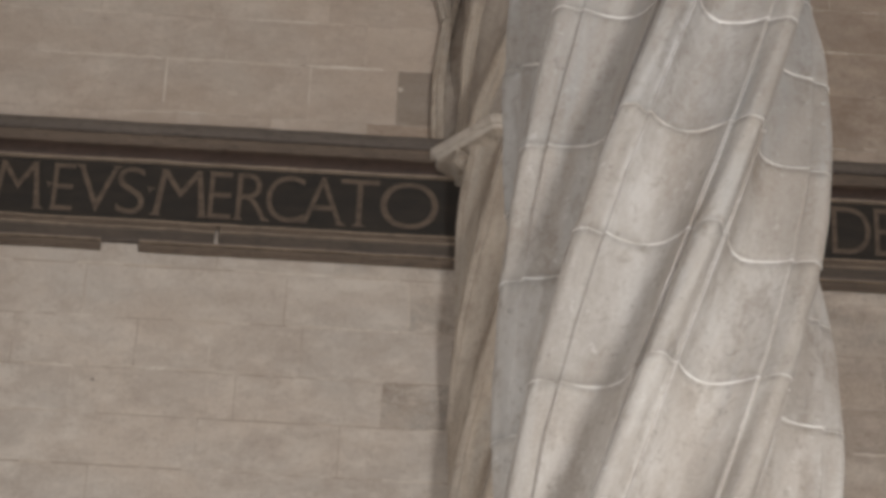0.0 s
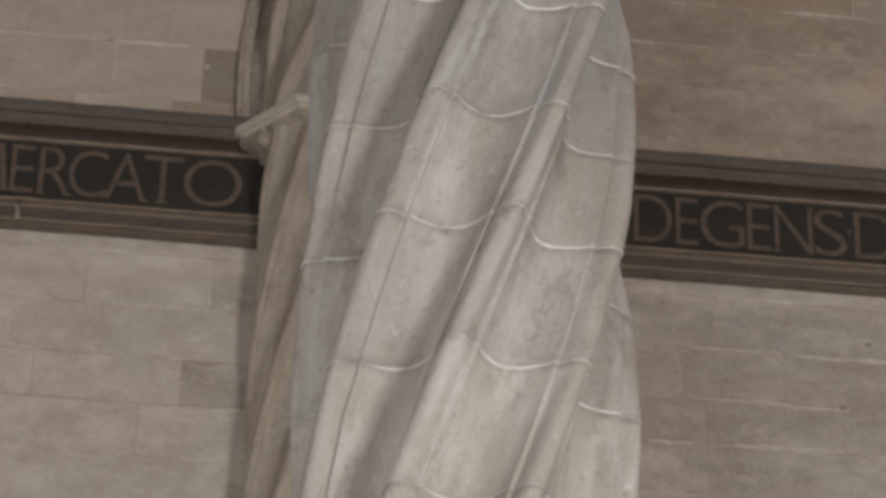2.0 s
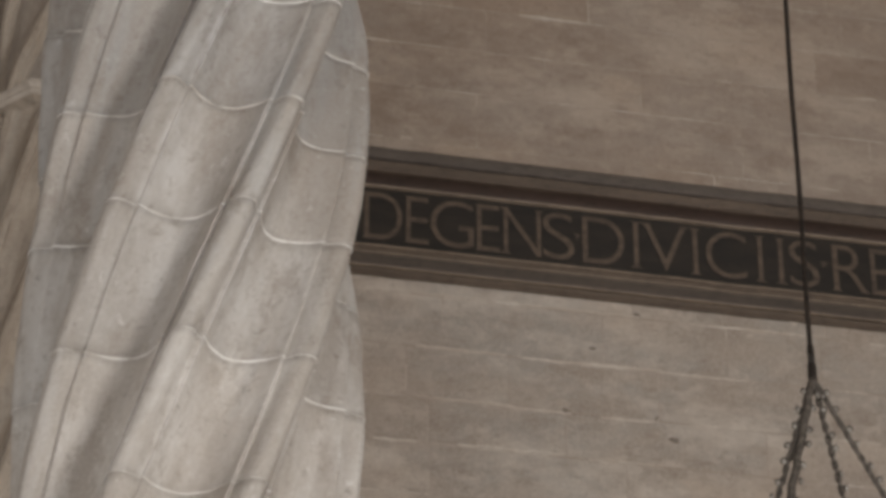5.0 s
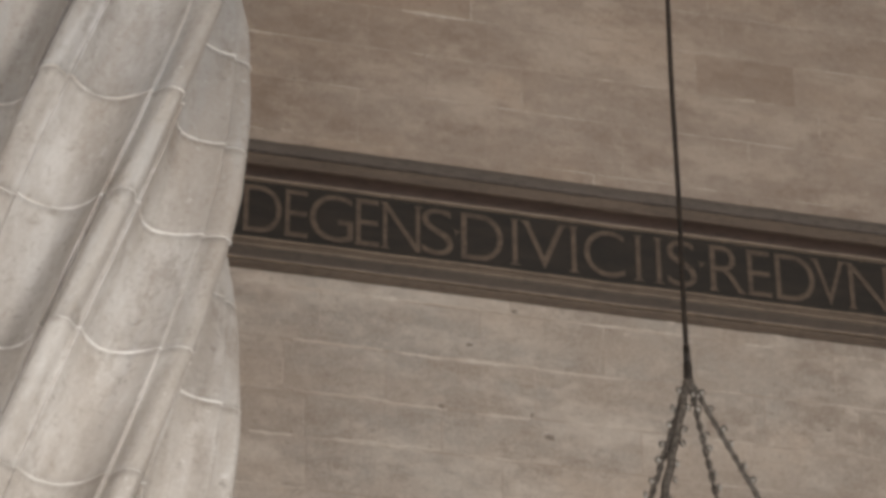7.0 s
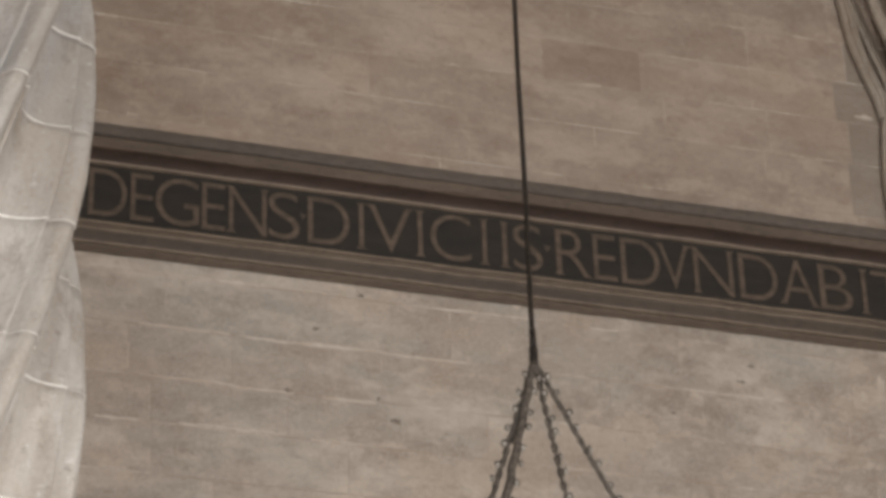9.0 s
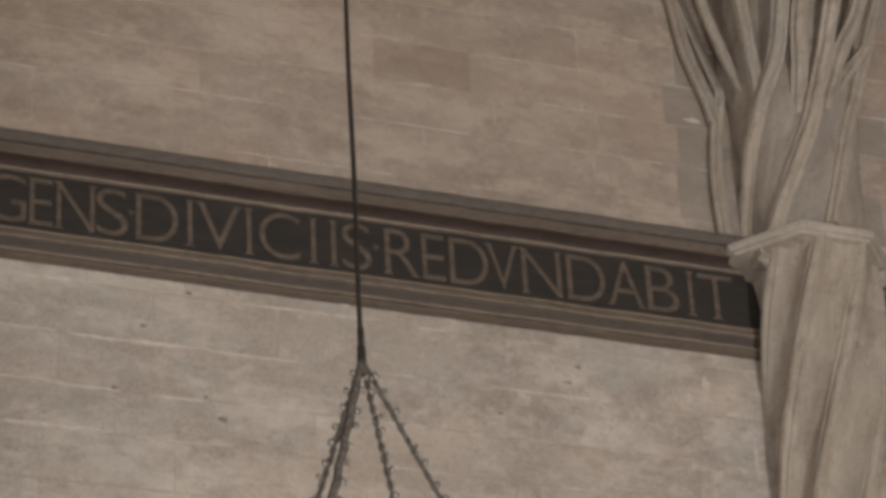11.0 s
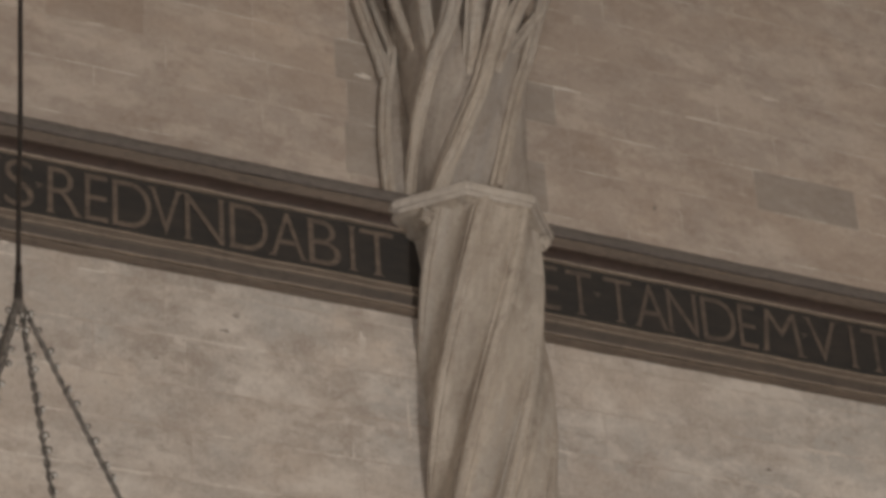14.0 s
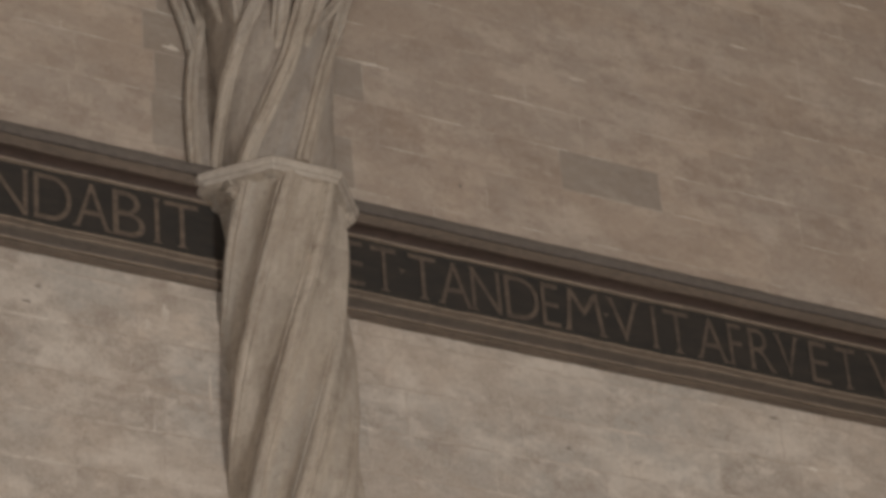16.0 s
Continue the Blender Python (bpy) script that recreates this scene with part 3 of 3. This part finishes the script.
# serifs: (centre along the letter's width, at the top, length as a share of the height)
SERIFS = {"I": ((0.5, 1, 0.2), (0.5, 0, 0.24)), "T": ((0.5, 0, 0.28),), "N": ((0.06, 0, 0.2), (0.03, 1, 0.16), (0.95, 1, 0.18)), "E": ((0.1, 1, 0.14), (0.1, 0, 0.14)),
          "F": ((0.1, 1, 0.14), (0.1, 0, 0.2)), "R": ((0.08, 0, 0.2), (0.95, 0, 0.14)), "A": ((0.04, 0, 0.18), (0.96, 0, 0.2)), "V": ((0.05, 1, 0.2), (0.95, 1, 0.18)),
          "M": ((0.05, 0, 0.22), (0.95, 0, 0.24), (0.16, 1, 0.12), (0.84, 1, 0.12)), "D": ((0.06, 0, 0.12), (0.06, 1, 0.12)), "B": ((0.06, 0, 0.12), (0.06, 1, 0.12))}


def letter(ch, x0, x1, parent, y, mat):
    base, top = 10.970, 11.280
    h, t = top - base, 0.004
    if ch == ".":
        cx, cz = (x0 + x1) / 2, base + 0.55 * h
        ring = [((0.030 if k % 2 == 0 else 0.009), math.radians(60 * k + 20)) for k in range(6)]
        flat = [(cx + r * math.cos(q), 0, cz + r * math.sin(q)) for r, q in ring], [tuple(range(6))]
        name = "dot"
    else:
        v, f = letter_mesh(ch)
        if ch == "M":
            v = [(0.5 + (a - 0.5) * (1.0 - 0.26 * c), b, c) for a, b, c in v]
        if ch == "I":
            cx = (x0 + x1) / 2
            x0, x1 = cx - 0.014, cx + 0.014
        pieces = [([(x0 + a * (x1 - x0), 0, base + c * h) for a, _, c in v], f)]
        for u, at_top, length in SERIFS.get(ch, ()):
            cx, l, z = x0 + u * (x1 - x0), length * h / 2, top if at_top else base
            d = -0.020 if at_top else 0.020
            pieces.append(([(cx - l, -0.0006, z), (cx + l, -0.0006, z), (cx + 0.3 * l, -0.0006, z + d), (cx - 0.3 * l, -0.0006, z + d)], [(0, 1, 2, 3) if d > 0 else (3, 2, 1, 0)]))
        flat = join(pieces)
        name = "letter"
    verts = [(a, y - t + b, c) for a, b, c in flat[0]]
    child(name, mesh_of(name, verts, flat[1], mat), parent)


# where the mouldings are broken away: from, to, which of them
BREAKS = [(-1.589, -1.381, ("lower_fillet", "pale_fillet")), (-0.978, -0.950, ("ochre_fillet", "lower_cove", "lower_band"))]


def frieze(x0, x1, letters, label, mat_letter=LETTER):
    top = new("frieze")
    panel = None
    for name, mat, text, pts in STRIPS:
        cuts = [x0] + [c for a, b, hit in BREAKS if name in hit and x0 < a < x1 for c in (a, b)] + [x1]
        ob = child(name, mesh_of(name, *join([strip(pts, a, b) for a, b in zip(cuts[::2], cuts[1::2])]), mat), top, label=text)
        panel = ob if name == "panel" else panel
    for ch, a, b in letters:
        letter(ch, a, b, panel, WALL_Y - 0.0225, mat_letter)
    return tagged(top, label, "frieze", "frieze")


LEFT_TEXT = [("M", -2.21, -1.942), (".", -1.914, -1.896), ("E", -1.886, -1.769), ("V", -1.756, -1.527), ("S", -1.535, -1.378), (".", -1.36, -1.342),
             ("M", -1.33, -1.038), ("E", -1.029, -0.902), ("R", -0.877, -0.70), ("C", -0.715, -0.505), ("A", -0.515, -0.29), ("T", -0.31, -0.095), ("O", -0.089, 0.232)]
MID_TEXT = [("D", 2.40, 2.614), ("E", 2.635, 2.764), ("G", 2.774, 3.021), ("E", 3.037, 3.17), ("N", 3.19, 3.405), ("S", 3.415, 3.595), (".", 3.606, 3.625),
            ("D", 3.642, 3.885), ("I", 3.917, 3.99), ("V", 4.0, 4.248), ("I", 4.265, 4.331), ("C", 4.358, 4.598), ("I", 4.641, 4.715), ("I", 4.765, 4.833),
            ("S", 4.85, 5.025), (".", 5.045, 5.065), ("R", 5.107, 5.31), ("E", 5.332, 5.472), ("D", 5.50, 5.738), ("V", 5.735, 5.92), ("N", 5.948, 6.19),
            ("D", 6.228, 6.468), ("A", 6.486, 6.707), ("B", 6.73, 6.935), ("I", 6.978, 7.052), ("T", 7.068, 7.29)]
RIGHT_TEXT = [("E", 8.286, 8.408), ("T", 8.463, 8.642), (".", 8.666, 8.69), ("T", 8.726, 8.927), ("A", 8.939, 9.165), ("N", 9.175, 9.385), ("D", 9.42, 9.668),
              ("E", 9.689, 9.82), ("M", 9.858, 10.155), (".", 10.163, 10.185), ("V", 10.199, 10.424), ("I", 10.498, 10.581), ("T", 10.62, 10.819), ("A", 10.872, 11.097),
              ("F", 11.127, 11.23), ("R", 11.289, 11.48), ("V", 11.511, 11.69), ("E", 11.78, 11.93), ("T", 12.0, 12.165), ("V", 12.275, 12.49)]
frieze(WEST_X, 0.735, LEFT_TEXT, "dark painted frieze with dull gilt Roman capitals")
frieze(0.745, 7.835, MID_TEXT, "dark painted frieze with dull gilt Roman capitals")
frieze(7.845, EAST_X, RIGHT_TEXT, "dark painted frieze with faded gilt Roman capitals", LETTER_FADED)

# ---- the hanging lamp's cable and chains ----
lamp_x, lamp_y, knot_z = 3.692, 10.60, 8.20
hanger = new("lamp_hanger")
hanger.matrix_basis = pose(lamp_x, lamp_y, 0)
pts = [(0.002 * math.sin(z * 5), 0.002 * math.cos(z * 4), z) for z in [knot_z + (TOP_Z - knot_z) * k / 60 for k in range(61)]]
child("cable", mesh_of("cable", *tube(pts, 0.0115, 8), IRON, True), hanger, label="dark iron hanging cable")
knot = [tube([(0, 0, knot_z - 0.045), (0, 0, knot_z - 0.03), (0, 0, knot_z + 0.02), (0, 0, knot_z + 0.03)], 0.02), tube([(0, 0, knot_z + 0.03), (0, 0, knot_z + 0.12)], 0.0155)]
child("knot", mesh_of("knot", *join(knot), IRON, True), hanger, label="dark iron clamp that gathers the chains")


def torus(major, minor, stretch, a=10, b=6):
    v, f = [], []
    for i in range(a):
        t = 2 * math.pi * i / a
        for j in range(b):
            p = 2 * math.pi * j / b
            r = major + minor * math.cos(p)
            v.append((r * math.cos(t), minor * math.sin(p), r * math.sin(t) * stretch))
    for i in range(a):
        for j in range(b):
            f.append((i * b + j, i * b + (j + 1) % b, ((i + 1) % a) * b + (j + 1) % b, ((i + 1) % a) * b + j))
    return v, f


LINK = mesh_of("link", *torus(0.0108, 0.0040, 1.9), CHAIN_M, True)
BEAD = bpy.data.meshes.new("bead")
_bm = bmesh.new()
bmesh.ops.create_icosphere(_bm, subdivisions=2, radius=0.0102)
for _v in _bm.verts:
    _v.co.z *= 1.25
_bm.to_mesh(BEAD)
_bm.free()
BEAD.materials.append(BEAD_M)
RING = mesh_of("ring", *torus(0.0118, 0.0028, 1.15), IRON, True)
# slopes away from the knot (along the wall, away from the viewer), thickness, side of the pendants
for k, (sx, sy, thick, hang) in enumerate(((-0.312, 0.02, 0.0095, -1), (-0.232, -0.03, 0.018, 1), (0.18, 0.02, 0.0062, 1), (0.50, -0.02, 0.0088, 1))):
    way = Vector((sx, sy, -1.0)).normalized()
    start = Vector((0, 0, knot_z - 0.03))
    rope = [tuple(start + way * (0.05 * s) + Vector((0.005 * math.sin(s * 2.1 + k), 0, 0))) for s in range(35)]
    chain = child("chain", mesh_of("chain", *tube(rope, thick, 6), CHAIN_M, True), hanger, label="thin dark metal chain with glass pendants")
    turn = way.to_track_quat("Z", "Y").to_matrix().to_4x4()
    for s in range(58):
        child("link", LINK, chain, Matrix.Translation(start + way * (0.03 + 0.029 * s)) @ turn @ pose(0, 0, 0, 0, 0, 90 * (s % 2) + 20 * k))
    for s in range(17):
        side = Vector((hang * (thick + 0.011 + 0.004 * math.sin(s * 2.4 + k)), -0.004, 0.0))
        at = start + way * (0.075 + 0.090 * s + 0.014 * math.sin(s * 3 + k)) + side
        child("ring", RING, chain, Matrix.Translation(at) @ pose(0, 0, 0, 0, 12 * math.sin(s * 1.9), 35 * math.sin(s * 1.3 + k)))
        child("bead", BEAD, chain, Matrix.Translation(at + Vector((0.003 * math.sin(s * 5.0), 0.0, -0.004))))
tagged(hanger, "dark cable with beaded chains of a hanging lamp", "lamp")

# ---- ashlar stones of the wall ----
rng = random.Random(7)
COURSES = [8.48, 8.79, 9.11, 9.42, 9.73, 10.01, 10.325, 10.655, 11.0, 11.33, 11.68, 12.055, 12.36, 12.66, 12.96, 13.28, 13.60, 13.93, 14.26, 14.60]
STONES_X0, STONES_X1 = -3.2, 14.2


# upright joints that can be made out, by course, and the grey stones
JOINTS = {10.01: (2.65, 3.22, 4.06, 8.65), 9.73: (2.77, 3.53), 10.325: (0.10, 9.40), 11.68: (-1.333, -0.524, -0.03, 4.62, 5.40, 7.02), 12.055: (3.45, 4.02, 7.05, 8.60, 9.97, 10.75), 12.36: (5.10, 5.72, 6.98, 8.52), 12.66: (2.9, 3.72, 7.08, 8.62), 12.96: (7.0,)}
BROWN_STONES = {(12.36, 5.10), (12.66, 2.9)}
GREY = {(12.055, 9.97), (11.68, 7.02), (11.68, -0.03), (12.055, 7.05), (12.36, 6.98), (12.66, 7.08)}


def ashlar(x0, x1, z0, z1, mat):
    gap, side = (0.0036, 0.002) if z0 > 11.2 else (0.0052, 0.0028)
    c = [(x0 + side, z0 + gap), (x1 - side, z0 + gap), (x1 - side, z1 - gap), (x0 + side, z1 - gap)]
    loop = []
    for (ax, az), (bx, bz) in zip(c, c[1:] + c[:1]):
        n = 5
        for k in range(n):
            u = k / n
            loop.append((ax + (bx - ax) * u + rng.uniform(-0.002, 0.002), az + (bz - az) * u + rng.uniform(-0.002, 0.002)))
    lean, off = rng.uniform(-0.002, 0.002), rng.uniform(-0.001, 0.0)
    cx, cz, n = (x0 + x1) / 2, (z0 + z1) / 2, len(loop)
    v = [(x, WALL_Y + CORE + 0.002, z) for x, z in loop] + [(x, WALL_Y + 0.001, z) for x, z in loop]
    v += [(x + (0.004 if x < cx else -0.004), WALL_Y + off + lean * (z - cz), z + (0.004 if z < cz else -0.004)) for x, z in loop]
    f = [(i, (i + 1) % n, n + (i + 1) % n, n + i) for i in range(n)] + [(n + i, n + (i + 1) % n, 2 * n + (i + 1) % n, 2 * n + i) for i in range(n)]
    f.append(tuple(range(2 * n, 3 * n)))
    return mesh_of("stone", v, f, mat)


patches = []


def mortar_patch(xa, xb, z, thick):
    """A ragged smear of pointing mortar along a bed joint, 2 to 3 mm proud."""
    n = max(3, int((xb - xa) / 0.03))
    top, low = [], []
    for k in range(n + 1):
        x = xa + (xb - xa) * k / n
        w = thick * (0.35 + 0.65 * math.sin(math.pi * min(max(k / n, 0.06), 0.94))) * rng.uniform(0.4, 1.3)
        mid = z + rng.uniform(-0.004, 0.004)
        top.append((x, mid + w / 2))
        low.append((x, mid - w / 2))
    proud = 0.0022 + 0.00035 * (len(patches) % 9)
    v = [(x, WALL_Y - proud, q) for x, q in low + top] + [(x, WALL_Y + 0.003, q - 0.002) for x, q in low] + [(x, WALL_Y + 0.003, q + 0.002) for x, q in top]
    m = n + 1
    f = [(k, k + 1, m + k + 1, m + k) for k in range(n)] + [(2 * m + k, 2 * m + k + 1, k + 1, k) for k in range(n)] + [(m + k, m + k + 1, 3 * m + k + 1, 3 * m + k) for k in range(n)]
    patches.append((v, f))


for row, (z0, z1) in enumerate(zip(COURSES, COURSES[1:])):
    fixed = [a for a in JOINTS.get(z0, ()) if a > STONES_X0 + 1]
    cuts, x = [], STONES_X0 - rng.uniform(0.0, 0.6)
    while x < STONES_X1 + 1.2:
        cuts.append(x)
        x += rng.choice((0.55, 0.68, 0.8, 0.92, 1.1)) + rng.uniform(-0.06, 0.06)
    cuts = sorted([c for c in cuts if all(abs(c - a) > 0.45 for a in fixed) and not any(a < c < b and b - a < 0.9 for a, b in zip(fixed, fixed[1:]))] + fixed)
    for a, b in zip(cuts, cuts[1:]):
        grey, brown = (z0, a) in GREY, (z0, a) in BROWN_STONES
        # stones at the left end take the brightened copies in place of more light
        child("stone", ashlar(a, b, z0, z1, WALL_GREY if grey and z0 > 11.2 else WALL_BROWN if brown else (WALL_LEFT_LIT if b < 0.7 else WALL_LOW) if z0 < 11.2 else WALL_HIGH_LIT if b < 0.5 else WALL_HIGH), wall_north)
        if rng.random() < (0.45 if z0 < 11 else 0.18):
            xa = a + rng.uniform(0, 0.6) * (b - a)
            mortar_patch(xa, min(b + 0.1, xa + rng.uniform(0.05, 0.42)), z0, rng.uniform(0.006, 0.022))
for xa, xb, z in ((-1.34, -0.86, 12.055), (-0.90, -0.50, 12.052), (-0.53, -0.12, 12.055), (-1.36, -0.95, 11.685), (-2.1, -1.45, 12.36), (-0.9, -0.3, 12.36), (-1.9, -1.36, 12.055),
                  (-0.85, -0.1, 10.655), (-1.7, -1.2, 10.66), (-0.5, 0.05, 10.325), (-1.5, -0.8, 10.02), (2.0, 2.5, 11.685), (2.6, 3.1, 10.655), (2.7, 3.2, 10.33), (3.3, 3.9, 10.32), (4.4, 5.0, 10.66), (2.75, 3.25, 10.012), (3.2, 3.56, 10.0), (2.93, 3.5, 9.742), (3.72, 4.02, 9.998), (3.56, 4.08, 10.328), (4.15, 4.52, 10.323),
                  (2.42, 3.1, 10.668), (3.0, 3.6, 10.662), (3.5, 3.96, 10.662)):
    mortar_patch(xa, xb, z, rng.uniform(0.010, 0.017))
for x, za, zb in ((-1.333, 11.75, 12.05), (-0.524, 11.80, 12.04), (0.10, 10.36, 10.62), (-0.95, 10.04, 10.25), (2.65, 10.04, 10.2)):
    bar = box(x - 0.005, x + 0.004, WALL_Y - 0.002, WALL_Y + 0.003, za, zb)
    patches.append(([(px + 0.006 * noise.noise(Vector((px * 40, 0, pz * 9))), py, pz) for px, py, pz in bar[0]], bar[1]))
tagged(child("mortar_patch", mesh_of("mortar_patch", *join(patches), PATCH), wall_north, label="smears of pale pointing mortar along the joints"), kind="stuff")
# the rest of the wall, out of the detailed stretch
rest = [box(WEST_X, -3.85, WALL_Y + 0.002, WALL_Y + CORE + 0.004, 0, TOP_Z), box(15.4, EAST_X, WALL_Y + 0.002, WALL_Y + CORE + 0.004, 0, TOP_Z),
        box(-3.85, 15.4, WALL_Y + 0.002, WALL_Y + CORE + 0.004, 0, COURSES[0]), box(-3.85, 15.4, WALL_Y + 0.002, WALL_Y + CORE + 0.004, COURSES[-1], TOP_Z)]
child("ashlar_face", mesh_of("ashlar_face", *join(rest), PLASTER), wall_north)


def chip(x, z, w, h, mat, name, label, seed):
    """A ragged pit or lump in the wall's face, rounded off at its edge."""
    r = random.Random(seed)
    n = 14
    rim = [(math.cos(2 * math.pi * k / n) * r.uniform(0.35, 1.3), math.sin(2 * math.pi * k / n) * r.uniform(0.35, 1.3)) for k in range(n)]
    v = [(x + a * w, WALL_Y + 0.001, z + b * h) for a, b in rim] + [(x + a * w * 0.75, WALL_Y - 0.004, z + b * h * 0.75) for a, b in rim]
    f = [(k, (k + 1) % n, n + (k + 1) % n, n + k) for k in range(n)] + [tuple(range(n, 2 * n))]
    child(name, mesh_of(name, v, f, mat), wall_north, label=label)


for k, (x, z, w, h) in enumerate(((3.95, 10.68, 0.028, 0.018), (6.26, 10.53, 0.035, 0.014), (3.69, 10.43, 0.03, 0.02), (11.43, 10.645, 0.06, 0.014), (4.04, 10.03, 0.018, 0.022), (4.14, 9.90, 0.045, 0.028), (6.19, 10.42, 0.045, 0.016), (5.76, 10.16, 0.022, 0.014), (9.79, 10.13, 0.05, 0.018),
                                  (2.67, 12.06, 0.014, 0.012), (9.18, 11.89, 0.02, 0.03), (3.53, 10.02, 0.03, 0.02), (-1.55, 9.93, 0.02, 0.014))):
    chip(x, z, 0.75 * w, 0.8 * h, CHIP, "pit", "small dark pit in the stone", 300 + k)
for k, (x, z, w, h) in enumerate(((7.17, 12.41, 0.062, 0.024), (7.06, 10.50, 0.028, 0.09), (6.94, 10.42, 0.02, 0.05), (7.33, 10.05, 0.010, 0.13), (11.69, 10.32, 0.05, 0.02), (8.29, 10.32, 0.06, 0.014), (-0.01, 11.93, 0.016, 0.024), (-0.51, 10.32, 0.05, 0.010), (-1.19, 9.78, 0.045, 0.02),                                   (8.66, 10.34, 0.045, 0.014), (2.64, 11.69, 0.05, 0.016), (4.87, 10.74, 0.035, 0.018), (-0.95, 11.84, 0.05, 0.02))):
    chip(x, z, w, h, PATCH, "mortar_dab", "pale dab of mortar", 400 + k)
